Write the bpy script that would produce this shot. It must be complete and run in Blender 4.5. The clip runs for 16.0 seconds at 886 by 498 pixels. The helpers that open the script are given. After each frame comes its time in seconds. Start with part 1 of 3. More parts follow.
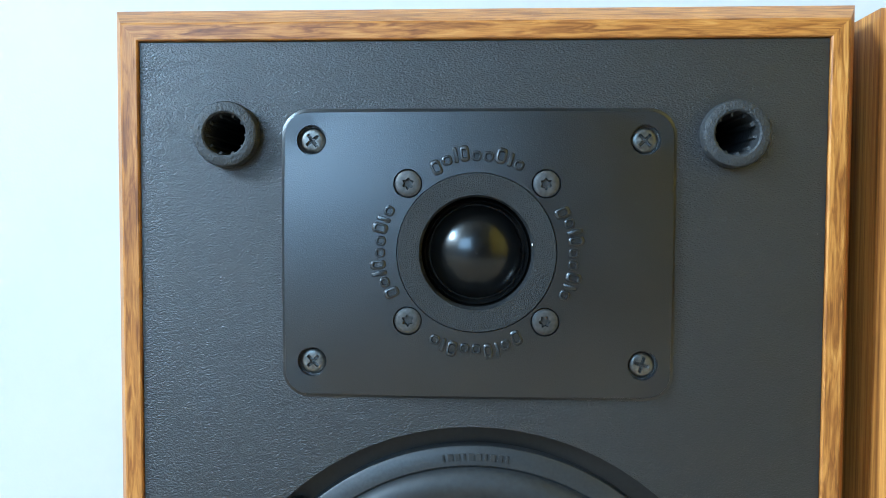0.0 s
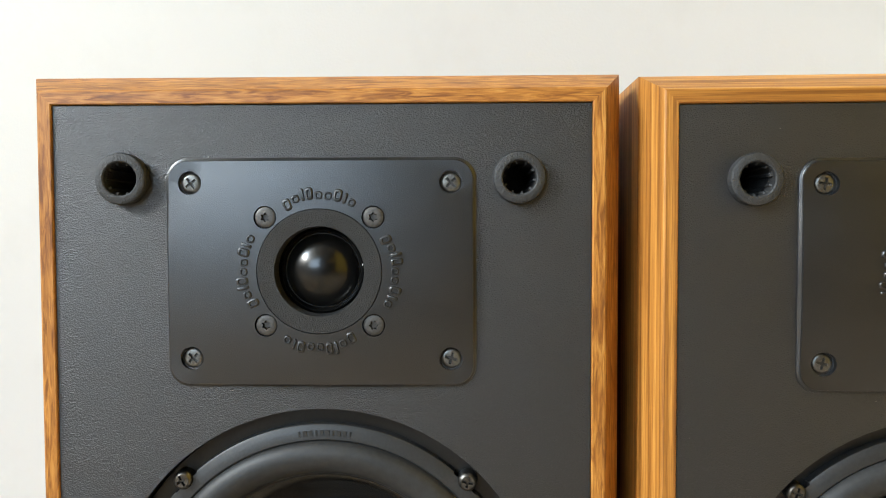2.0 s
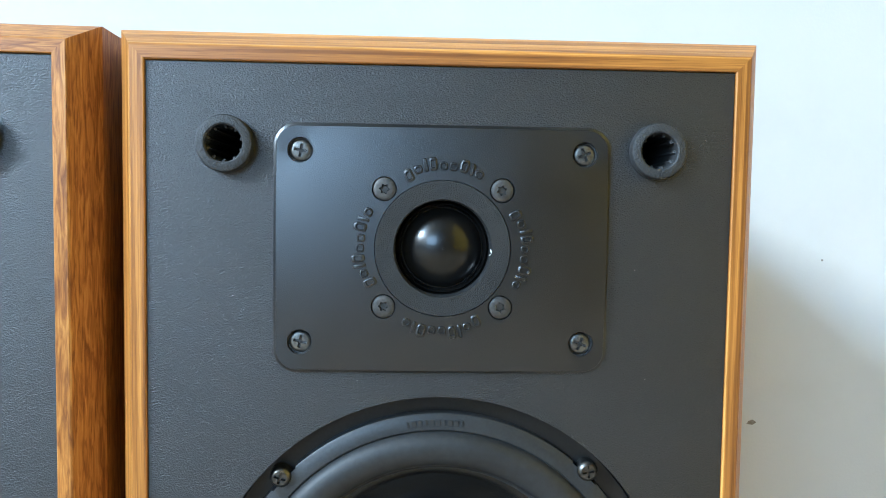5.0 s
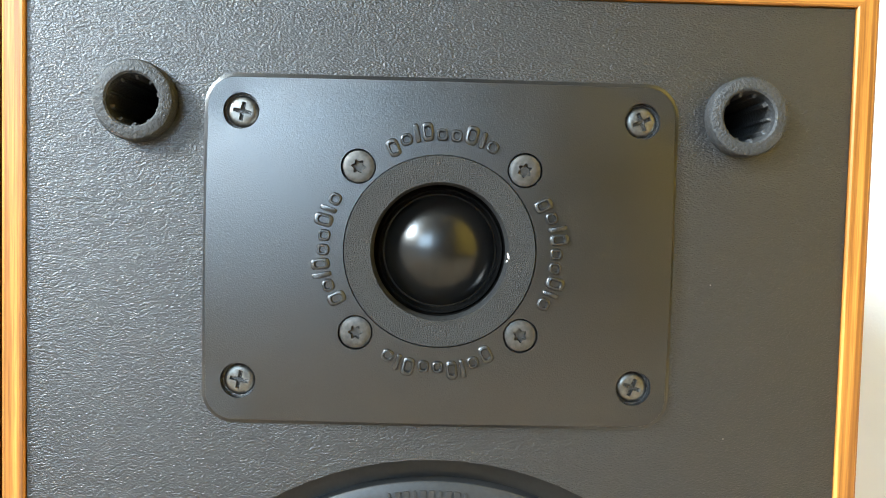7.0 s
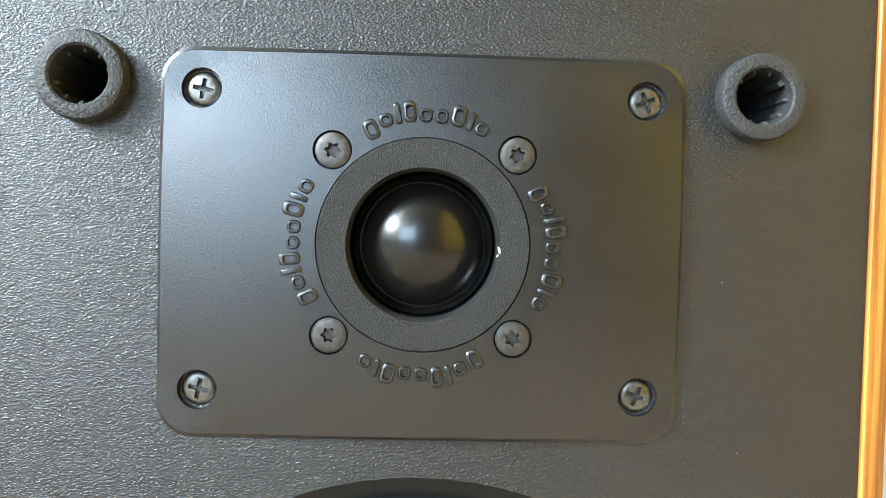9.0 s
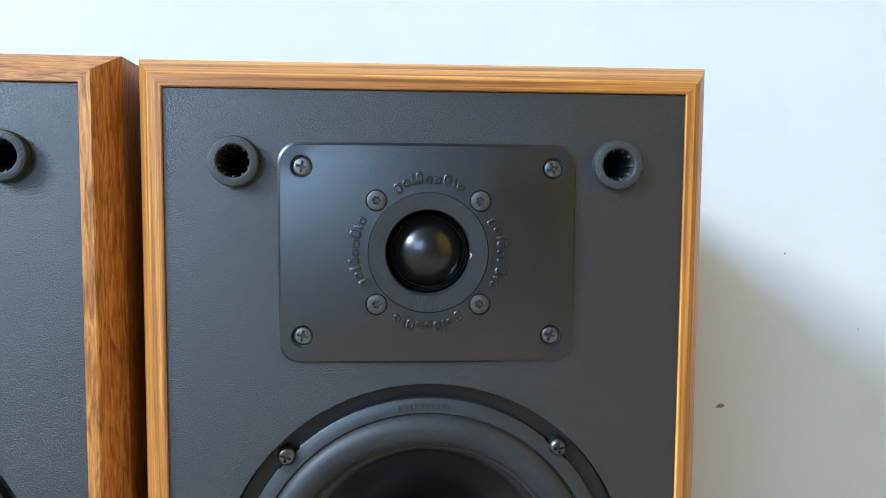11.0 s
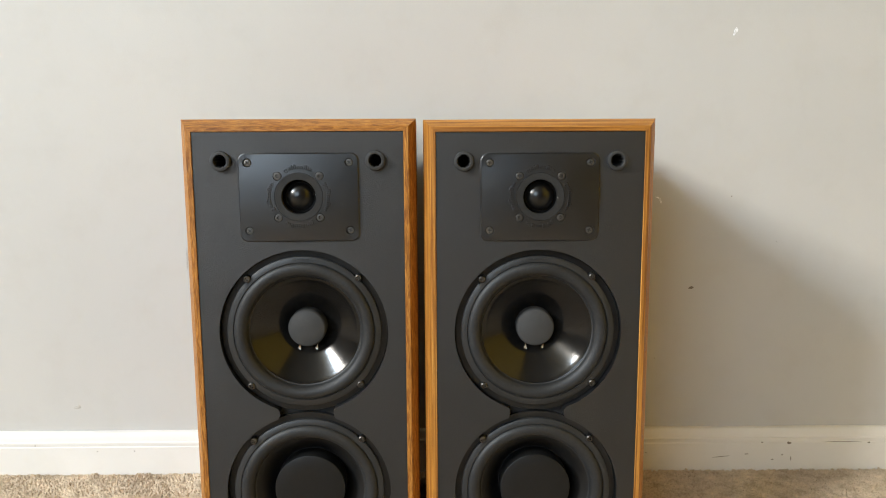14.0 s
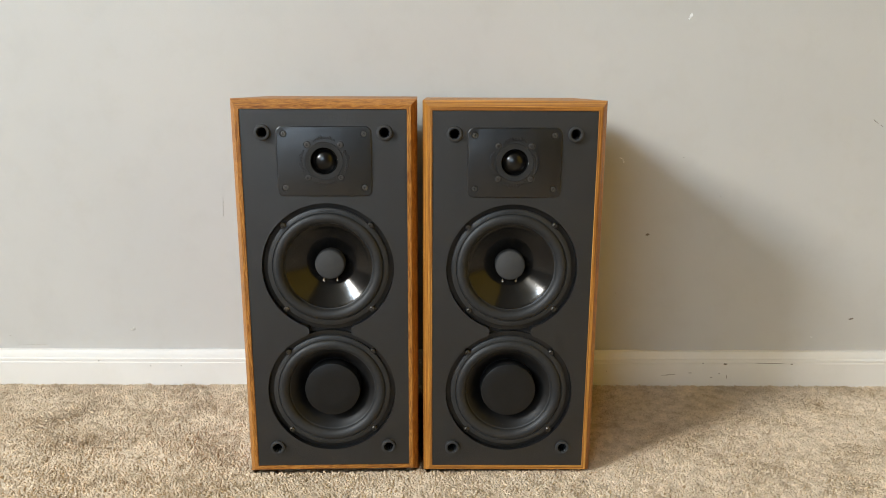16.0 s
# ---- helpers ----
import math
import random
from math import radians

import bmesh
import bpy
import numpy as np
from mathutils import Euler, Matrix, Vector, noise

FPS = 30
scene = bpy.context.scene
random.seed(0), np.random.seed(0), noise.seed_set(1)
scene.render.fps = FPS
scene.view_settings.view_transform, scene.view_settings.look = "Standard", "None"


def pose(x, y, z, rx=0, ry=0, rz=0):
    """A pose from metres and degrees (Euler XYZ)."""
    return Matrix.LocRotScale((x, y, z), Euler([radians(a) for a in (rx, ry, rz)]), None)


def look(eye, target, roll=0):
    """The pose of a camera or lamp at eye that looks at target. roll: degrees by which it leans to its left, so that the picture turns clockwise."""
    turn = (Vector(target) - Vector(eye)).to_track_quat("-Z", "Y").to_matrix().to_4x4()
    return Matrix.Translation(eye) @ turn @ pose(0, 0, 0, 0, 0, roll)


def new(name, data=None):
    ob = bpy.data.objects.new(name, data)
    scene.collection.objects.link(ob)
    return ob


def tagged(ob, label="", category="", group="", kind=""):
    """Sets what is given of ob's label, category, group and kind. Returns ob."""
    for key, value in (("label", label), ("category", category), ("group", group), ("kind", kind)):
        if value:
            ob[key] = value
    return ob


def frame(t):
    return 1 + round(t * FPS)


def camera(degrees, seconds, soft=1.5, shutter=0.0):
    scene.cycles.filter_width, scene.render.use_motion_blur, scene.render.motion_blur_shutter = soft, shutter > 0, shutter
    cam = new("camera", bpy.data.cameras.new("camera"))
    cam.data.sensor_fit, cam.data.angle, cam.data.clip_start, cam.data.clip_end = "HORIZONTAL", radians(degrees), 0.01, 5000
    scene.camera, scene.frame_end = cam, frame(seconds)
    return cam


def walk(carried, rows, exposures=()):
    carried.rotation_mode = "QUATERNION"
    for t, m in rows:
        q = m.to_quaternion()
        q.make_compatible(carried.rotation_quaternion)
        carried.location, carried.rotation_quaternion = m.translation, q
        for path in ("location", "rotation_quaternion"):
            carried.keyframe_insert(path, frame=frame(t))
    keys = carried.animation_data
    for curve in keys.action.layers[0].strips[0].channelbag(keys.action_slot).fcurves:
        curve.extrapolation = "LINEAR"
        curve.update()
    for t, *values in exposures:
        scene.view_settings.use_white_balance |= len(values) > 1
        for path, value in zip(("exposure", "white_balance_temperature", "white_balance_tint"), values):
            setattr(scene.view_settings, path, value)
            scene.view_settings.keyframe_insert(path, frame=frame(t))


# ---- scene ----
cam = camera(63.52, 16.0, soft=1.0)
PATH = [
    (0.00, pose(-0.1229, -0.2232, 0.4541, 87.733, -0.230, 2.450)),
    (0.50, pose(-0.1234, -0.2512, 0.4632, 87.145, -0.139, 2.158)),
    (1.00, pose(-0.1188, -0.2737, 0.4666, 87.317, 0.065, 1.954)),
    (1.50, pose(-0.0959, -0.2811, 0.4653, 88.006, 0.227, 1.758)),
    (2.00, pose(-0.0677, -0.2814, 0.4631, 87.904, 0.156, 1.251)),
    (2.50, pose(-0.0322, -0.2792, 0.4616, 88.488, 0.170, 1.388)),
    (3.00, pose(-0.0017, -0.2725, 0.4611, 87.996, 0.217, 0.621)),
    (3.50, pose(0.0289, -0.2660, 0.4597, 87.270, 0.178, -0.456)),
    (4.00, pose(0.0604, -0.2665, 0.4580, 86.605, -0.107, -1.385)),
    (4.50, pose(0.0844, -0.2638, 0.4548, 87.005, -0.523, -2.895)),
    (5.00, pose(0.1059, -0.2655, 0.4571, 86.833, -0.875, -3.903)),
    (5.20, pose(0.1129, -0.2664, 0.4561, 86.885, -0.920, -4.157)),
    (7.30, pose(0.1163, -0.1778, 0.4491, 87.889, -1.577, -2.579)),
    (7.50, pose(0.1206, -0.1714, 0.4474, 88.133, -1.660, -2.536)),
    (8.00, pose(0.1211, -0.1663, 0.4485, 88.312, -1.674, -2.829)),
    (8.50, pose(0.1220, -0.1676, 0.4468, 88.404, -1.616, -3.073)),
    (8.70, pose(0.1203, -0.1684, 0.4465, 88.425, -1.587, -3.299)),
    (10.80, pose(0.1085, -0.2797, 0.4609, 86.598, -0.552, -4.884)),
    (11.00, pose(0.1041, -0.2991, 0.4641, 86.154, -0.401, -4.962)),
    (11.50, pose(0.0799, -0.3624, 0.4781, 85.224, 0.102, -4.937)),
    (12.00, pose(0.0532, -0.4352, 0.4895, 84.392, 0.631, -4.568)),
    (12.50, pose(0.0302, -0.5196, 0.4994, 83.807, 0.964, -3.945)),
    (13.00, pose(0.0180, -0.5963, 0.4989, 83.389, 0.882, -3.256)),
    (13.50, pose(0.0077, -0.6677, 0.4978, 82.623, 0.604, -2.478)),
    (14.00, pose(-0.0006, -0.7349, 0.4932, 81.929, 0.315, -1.977)),
    (14.50, pose(-0.0105, -0.7957, 0.4957, 81.137, 0.110, -1.777)),
    (15.00, pose(-0.0117, -0.8458, 0.4921, 80.294, -0.022, -1.730)),
    (15.50, pose(-0.0076, -0.8877, 0.5055, 79.091, -0.184, -1.727)),
    (16.00, pose(0.0000, -0.9305, 0.5377, 77.261, -0.228, -1.886)),
]

# exposure and white balance of the film camera: seconds, stops, kelvin, tint
LIGHT = [(0.0, 0.20, 4800, -1), (0.5, 0.11, 4950, 0), (0.8, 0.08, 5800, 7), (1.0, 0.05, 6250, 9), (2.5, 0.14, 6350, 9), (3.0, 0.32, 5600, 5),
         (3.5, 0.46, 4800, 0), (5.0, 0.36, 5050, 2), (7.3, 1.17, 6000, 5), (8.7, 1.17, 6000, 5), (10.8, 0.30, 4950, 5), (11.2, 0.22, 5500, 8),
         (11.5, 0.10, 6300, 10), (12.5, -0.09, 6500, 11), (14.5, -0.41, 6600, 11), (16.0, -0.53, 6550, 11)]
walk(cam, PATH, LIGHT)

# ---- world and window light ----
world = bpy.data.worlds.new("sky")
scene.world = world
world.use_nodes = True
sky = world.node_tree.nodes.new("ShaderNodeTexSky")
sky.sky_type, sky.sun_disc = "NISHITA", False
sky.sun_elevation, sky.sun_rotation = radians(38), radians(120)
world.node_tree.nodes["Background"].inputs[1].default_value = 0.10
world.node_tree.links.new(sky.outputs[0], world.node_tree.nodes["Background"].inputs[0])

WIN = (-5.90, -4.44, -2.44, 3.20, 5.14)  # the west window: x of its wall, y from, y to, z from, z to


def area_lamp(name, where, size_x, size_y, watts, colour):
    data = bpy.data.lights.new(name, "AREA")
    data.shape, data.size, data.size_y, data.energy, data.color = "RECTANGLE", size_x, size_y, watts, colour
    ob = new(name, data)
    ob.matrix_world = where
    return ob


wy, wz = (WIN[1] + WIN[2]) / 2, (WIN[3] + WIN[4]) / 2
half = (WIN[4] - WIN[3]) / 2
# open sky shows in the upper half of the window, sunlit ground and trees in the lower
area_lamp("window_sky_light", look((WIN[0] - 0.06, wy, wz + half / 2), (WIN[0] + 1, wy, wz + half / 2)), WIN[2] - WIN[1], half, 765, (0.69, 0.85, 1.0))
area_lamp("window_ground_light", look((WIN[0] - 0.06, wy, wz - half / 2), (WIN[0] + 1, wy, wz - half / 2)), WIN[2] - WIN[1], half, 655, (1.0, 0.96, 0.88))

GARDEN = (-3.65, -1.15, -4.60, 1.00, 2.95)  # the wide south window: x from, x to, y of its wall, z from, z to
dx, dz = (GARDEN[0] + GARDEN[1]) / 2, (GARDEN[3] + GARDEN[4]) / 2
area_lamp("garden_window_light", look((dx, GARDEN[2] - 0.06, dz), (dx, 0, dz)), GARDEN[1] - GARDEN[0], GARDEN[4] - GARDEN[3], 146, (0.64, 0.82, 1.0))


# ---- materials ----
def material(name, rough=0.5, metal=0.0, spec=0.5):
    m = bpy.data.materials.new(name)
    m.use_nodes = True
    b = m.node_tree.nodes["Principled BSDF"]
    b.inputs["Roughness"].default_value = rough
    b.inputs["Metallic"].default_value = metal
    b.inputs["Specular IOR Level"].default_value = spec
    return m, m.node_tree, b


def coords(nt, scale=(1, 1, 1), shift=True):
    tc, mp = nt.nodes.new("ShaderNodeTexCoord"), nt.nodes.new("ShaderNodeMapping")
    mp.inputs["Scale"].default_value = scale
    nt.links.new(tc.outputs["Object"], mp.inputs["Vector"])
    if shift:
        info, mul = nt.nodes.new("ShaderNodeObjectInfo"), nt.nodes.new("ShaderNodeMath")
        mul.operation = "MULTIPLY"
        mul.inputs[1].default_value = 40.0
        nt.links.new(info.outputs["Random"], mul.inputs[0])
        nt.links.new(mul.outputs[0], mp.inputs["Location"])
    return mp.outputs["Vector"]


def noise_tex(nt, vec, scale, detail=3.0, rough=0.55, distort=0.0):
    n = nt.nodes.new("ShaderNodeTexNoise")
    n.inputs["Scale"].default_value, n.inputs["Detail"].default_value = scale, detail
    n.inputs["Roughness"].default_value, n.inputs["Distortion"].default_value = rough, distort
    nt.links.new(vec, n.inputs["Vector"])
    return n.outputs["Fac"]


def ramp(nt, fac, stops):
    r = nt.nodes.new("ShaderNodeValToRGB")
    while len(r.color_ramp.elements) < len(stops):
        r.color_ramp.elements.new(0.5)
    for e, (p, c) in zip(r.color_ramp.elements, stops):
        e.position, e.color = p, (*c, 1)
    nt.links.new(fac, r.inputs["Fac"])
    return r.outputs["Color"]


def mix(nt, a, b, fac, kind="MIX"):
    n = nt.nodes.new("ShaderNodeMix")
    n.data_type, n.blend_type = "RGBA", kind
    if isinstance(fac, float):
        n.inputs[0].default_value = fac
    else:
        nt.links.new(fac, n.inputs[0])
    for socket, v in ((n.inputs[6], a), (n.inputs[7], b)):
        if isinstance(v, tuple):
            socket.default_value = (*v, 1)
        else:
            nt.links.new(v, socket)
    return n.outputs[2]


def bump(nt, b, height, strength, distance):
    n = nt.nodes.new("ShaderNodeBump")
    n.inputs["Strength"].default_value, n.inputs["Distance"].default_value = strength, distance
    nt.links.new(height, n.inputs["Height"])
    nt.links.new(n.outputs["Normal"], b.inputs["Normal"])


def span(nt, fac, lo, hi):
    n = nt.nodes.new("ShaderNodeMapRange")
    n.inputs["To Min"].default_value, n.inputs["To Max"].default_value = lo, hi
    nt.links.new(fac, n.inputs["Value"])
    return n.outputs["Result"]


def grey(v, warm=0.0):
    return (v * (1 + warm), v, v * (1 - warm))


def grained(name, dark, light, rough, grain, bump_mm, blotch=14.0, spec=0.5, strength=0.6, rough_to=None, detail=2.0):
    """A moulded or painted surface: blotches and fine grain in colour, gloss and relief."""
    m, nt, b = material(name, rough, 0.0, spec)
    v = coords(nt)
    fine, broad = noise_tex(nt, v, grain, detail), noise_tex(nt, v, blotch, 4.0, 0.6)
    col = ramp(nt, broad, [(0.3, dark), (0.7, light)])
    col = mix(nt, col, ramp(nt, fine, [(0.35, (0.72, 0.72, 0.72)), (0.65, (1.25, 1.25, 1.25))]), 0.6, "MULTIPLY")
    nt.links.new(col, b.inputs["Base Color"])
    nt.links.new(span(nt, broad, rough - 0.06, rough_to or rough + 0.06), b.inputs["Roughness"])
    if bump_mm:
        bump(nt, b, fine, strength, bump_mm / 1000)
    return m


def wood(name, axis, figured):
    """Oak-print veneer with the grain along one axis."""
    m, nt, b = material(name, 0.42, 0.0, 0.4)
    along, across = (70.0, 640.0) if figured else (6.0, 620.0)
    v = coords(nt, tuple(along if k == axis else across for k in range(3)))
    lines = noise_tex(nt, v, 1.0, 4.0, 0.55, 1.0 if figured else 0.2)
    v2 = coords(nt, tuple(60.0 if k == axis else 2200.0 for k in range(3)))
    pores = noise_tex(nt, v2, 1.0, 2.0, 0.6)
    broad = noise_tex(nt, coords(nt, tuple(8.0 if k == axis else 130.0 for k in range(3))), 1.0, 2.0)
    r, g = (0.94, 0.90) if figured else (1.0, 1.0)  # the figured veneer is browner
    oak = ((0.30, 0.19, 0.069, 0.011), (0.42, 0.30, 0.116, 0.019), (0.55, 0.48, 0.210, 0.038), (0.72, 0.61, 0.308, 0.070))
    col = ramp(nt, lines, [(p, (a * r, b_ * g, c * g)) for p, a, b_, c in oak])
    col = mix(nt, col, ramp(nt, pores, [(0.36, (0.45, 0.38, 0.33)), (0.5, (1.0, 1.0, 1.0))]), 0.42, "MULTIPLY")
    col = mix(nt, col, ramp(nt, broad, [(0.3, (0.82, 0.78, 0.74)), (0.7, (1.1, 1.1, 1.1))]), 0.8, "MULTIPLY")
    nt.links.new(col, b.inputs["Base Color"])
    nt.links.new(span(nt, pores, 0.52, 0.36), b.inputs["Roughness"])
    bump(nt, b, pores, 0.25, 0.0003)
    return m


def leatherette():
    """Black vinyl with a wrinkled leather grain."""
    m, nt, b = material("black_vinyl", 0.45, 0.0, 0.88)
    v = coords(nt, (1.0, 1.0, 1.9))
    warp = noise_tex(nt, v, 1050.0, 2.0, 0.6, 1.0)
    vor = nt.nodes.new("ShaderNodeTexVoronoi")
    vor.feature = "SMOOTH_F1"
    vor.inputs["Scale"].default_value = 1450.0
    vor.inputs["Smoothness"].default_value = 0.6
    nt.links.new(v, vor.inputs["Vector"])
    broad = noise_tex(nt, v, 9.0, 4.0, 0.6)
    h = mix(nt, warp, vor.outputs["Distance"], 0.45)
    dust = nt.nodes.new("ShaderNodeTexVoronoi")
    dust.inputs["Scale"].default_value = 85.0
    nt.links.new(coords(nt), dust.inputs["Vector"])
    dots = ramp(nt, dust.outputs["Distance"], [(0.0, (1, 1, 1)), (0.022, (0, 0, 0))])
    col = ramp(nt, broad, [(0.3, (0.0046, 0.0046, 0.0047)), (0.7, (0.0072, 0.0072, 0.0073))])
    nt.links.new(mix(nt, col, (0.30, 0.29, 0.27), dots), b.inputs["Base Color"])
    nt.links.new(span(nt, broad, 0.36, 0.46), b.inputs["Roughness"])
    bump(nt, b, h, 0.9, 0.00042)
    return m


def satin():
    """Satin black plastic, its gloss broken by a fine moulded grain and by smudges."""
    m, nt, b = material("satin_black_plastic", 0.36, 0.0, 1.0)
    v = coords(nt)
    fine, smudge, broad = noise_tex(nt, v, 2600.0, 2.0), noise_tex(nt, v, 140.0, 5.0, 0.7), noise_tex(nt, v, 32.0, 5.0, 0.65)
    nt.links.new(ramp(nt, broad, [(0.3, (0.0028, 0.0028, 0.0030)), (0.7, (0.0050, 0.0050, 0.0053))]), b.inputs["Base Color"])
    gloss = nt.nodes.new("ShaderNodeMath")
    gloss.operation = "ADD"
    nt.links.new(span(nt, mix(nt, broad, smudge, 0.35), 0.21, 0.39), gloss.inputs[0])
    nt.links.new(span(nt, fine, -0.02, 0.14), gloss.inputs[1])
    nt.links.new(gloss.outputs[0], b.inputs["Roughness"])
    bump(nt, b, fine, 0.9, 0.00008)
    return m


def specked(name, base, rough, specks, coat=0.0, spec=0.55):
    """Glossy black plastic with a dusting of pale specks."""
    m, nt, b = material(name, rough, 0.0, spec)
    b.inputs["Coat Weight"].default_value, b.inputs["Coat Roughness"].default_value = coat, 0.07
    v = coords(nt)
    broad = noise_tex(nt, v, 30.0, 4.0, 0.65)
    vor = nt.nodes.new("ShaderNodeTexVoronoi")
    vor.inputs["Scale"].default_value = specks
    nt.links.new(v, vor.inputs["Vector"])
    dots = ramp(nt, vor.outputs["Distance"], [(0.0, (1, 1, 1)), (0.035, (0, 0, 0))])
    col = ramp(nt, broad, [(0.3, grey(base * 0.8, 0.08)), (0.7, grey(base * 1.3, 0.08))])
    nt.links.new(mix(nt, col, (0.35, 0.34, 0.31), dots), b.inputs["Base Color"])
    nt.links.new(span(nt, broad, rough - 0.05, rough + 0.09), b.inputs["Roughness"])
    return m


def metal(name, col, rough):
    m, nt, b = material(name, rough, 1.0)
    v = coords(nt)
    n = noise_tex(nt, v, 900.0, 3.0)
    nt.links.new(ramp(nt, n, [(0.3, tuple(c * 0.55 for c in col)), (0.7, col)]), b.inputs["Base Color"])
    nt.links.new(span(nt, n, rough - 0.1, rough + 0.15), b.inputs["Roughness"])
    return m


def wall_paint(name, base, bump_strength=0.25):
    m, nt, b = material(name, 0.55, 0.0, 0.35)
    v = coords(nt, shift=False)
    broad, stipple, smear = noise_tex(nt, v, 2.2, 4.0), noise_tex(nt, v, 420.0, 2.0), noise_tex(nt, v, 14.0, 5.0, 0.65)
    col = ramp(nt, broad, [(0.3, tuple(c * 0.96 for c in base)), (0.7, tuple(c * 1.03 for c in base))])
    col = mix(nt, col, ramp(nt, smear, [(0.28, (0.93, 0.92, 0.90)), (0.5, (1, 1, 1))]), 0.5, "MULTIPLY")
    nt.links.new(col, b.inputs["Base Color"])
    nt.links.new(span(nt, smear, 0.48, 0.66), b.inputs["Roughness"])
    bump(nt, b, stipple, bump_strength, 0.0005)
    return m


def carpet_mat(name, islands):
    m, nt, b = material(name, 0.95, 0.0, 0.1)
    v = coords(nt, shift=False)
    broad, mid = noise_tex(nt, v, 5.0, 3.0), noise_tex(nt, v, 160.0, 3.0)
    col = ramp(nt, broad, [(0.3, (0.585, 0.470, 0.340)), (0.7, (0.70, 0.575, 0.432))])
    tufts = noise_tex(nt, v, 48.0, 4.0, 0.65)
    col = mix(nt, col, ramp(nt, tufts, [(0.32, (0.66, 0.62, 0.57)), (0.5, (0.98, 0.98, 0.98)), (0.68, (1.20, 1.20, 1.20))]), 0.8, "MULTIPLY")
    if islands:
        geo = nt.nodes.new("ShaderNodeNewGeometry")
        col = mix(nt, col, ramp(nt, geo.outputs["Random Per Island"], [(0.0, (0.90, 0.885, 0.87)), (0.5, (1, 1, 1)), (1.0, (1.08, 1.075, 1.07))]), 0.85, "MULTIPLY")
    else:
        # shade between tufts put into the backing's colour, so it matches the pile
        col = mix(nt, col, ramp(nt, mid, [(0.35, (0.48, 0.45, 0.41)), (0.65, (0.84, 0.83, 0.81))]), 0.9, "MULTIPLY")
        bump(nt, b, mid, 1.0, 0.006)
    nt.links.new(col, b.inputs["Base Color"])
    return m


VINYL = leatherette()
PLATE = satin()
FOAM = grained("gritty_black_ring", grey(0.005), grey(0.012), 0.60, 2900, 0.45, 60, 0.5, 1.0, detail=4.0)
RUBBER = grained("grey_rubber", grey(0.015), grey(0.024), 0.54, 420, 0.10, 25, 0.45, 0.3)
GASKET = grained("grey_gasket", grey(0.020), grey(0.028), 0.44, 900, 0.08, 20, 0.5, 0.3)
BASKET = grained("black_basket", grey(0.008), grey(0.012), 0.32, 700, 0.05, 30, 0.4, 0.3)
GROMMET = grained("black_rubber", grey(0.021), grey(0.030), 0.60, 1100, 0.55, 60, 0.5, 0.8)
CAP = grained("dust_cap_felt", grey(0.040), grey(0.055), 0.62, 1500, 0.15, 50, 0.4, 0.5)
DISC = grained("dull_black_disc", grey(0.007), grey(0.010), 0.42, 800, 0.03, 30, 0.35, 0.2)
INSIDE = grained("dark_board", grey(0.008), grey(0.012), 0.7, 300, 0.2)
DOME = specked("dome_black", 0.004, 0.27, 520, 0.2, 0.45)
CUP = specked("surround_black", 0.003, 0.20, 420)
CONE = specked("cone_black", 0.007, 0.16, 150, 0.0, 0.42)
PR_CONE = specked("radiator_black", 0.007, 0.50, 210, spec=0.3)
STEEL = metal("blackened_steel", (0.15, 0.142, 0.13), 0.38)
DULL = metal("dull_screw_steel", (0.23, 0.22, 0.20), 0.40)
GREYED = metal("grey_screw_steel", (0.145, 0.137, 0.127), 0.5)
BRIGHT = metal("bright_solder", (0.85, 0.83, 0.78), 0.2)
WALL = wall_paint("greige_wall_paint", (0.575, 0.565, 0.54))
# invented ochre for the unseen east wall, so its bounce warms the shadows
OCHRE_BOUNCE = wall_paint("ochre_bounce_wall", (0.66, 0.41, 0.035))
# invented dark tan for the unseen walls: keeps bounced light low and warm
DIM_TAN = wall_paint("dim_tan_bounce", (0.150, 0.108, 0.042))
TRIM = wall_paint("white_trim_paint", (0.80, 0.78, 0.74), 0.1)
# unseen ceiling, its beige darkened to hold back fill light
DIM_CEIL = wall_paint("dim_ceiling_beige", (0.23, 0.21, 0.17))
CARPET = carpet_mat("beige_carpet_base", False)
PILE = carpet_mat("beige_carpet_pile", True)
# dark brown for the added floor behind the camera, absorbs bounce
DIM_FLOOR = grained("bounce_dimming_floor", (0.045, 0.028, 0.016), (0.075, 0.048, 0.028), 0.5, 60, 0.1, 5)
SCUFF = grained("dark_scuff", (0.16, 0.13, 0.10), (0.26, 0.22, 0.17), 0.7, 500, 0)
CHIP = grained("white_filler", grey(0.80), grey(0.86), 0.7, 500, 0.1)
SMEAR = grained("faint_smear", (0.45, 0.43, 0.39), (0.51, 0.49, 0.45), 0.6, 500, 0)


# ---- mesh helpers ----
def finish(bm, name, mat, smooth=True, angle=32):
    me = bpy.data.meshes.new(name)
    bmesh.ops.recalc_face_normals(bm, faces=bm.faces)
    for f in bm.faces:
        f.smooth = smooth
    bm.to_mesh(me)
    bm.free()
    if smooth:
        me.set_sharp_from_angle(angle=radians(angle))
    me.materials.append(mat)
    return me


def part(name, bm, mat, parent, label="", at=(0, 0, 0), turn=0.0, smooth=True):
    me = bm if isinstance(bm, bpy.types.Mesh) else finish(bm, name, mat, smooth)
    ob = new(name, me)
    ob.parent = parent
    ob.matrix_basis = pose(*at, 0, turn, 0)
    if label:
        tagged(ob, label)
    return ob


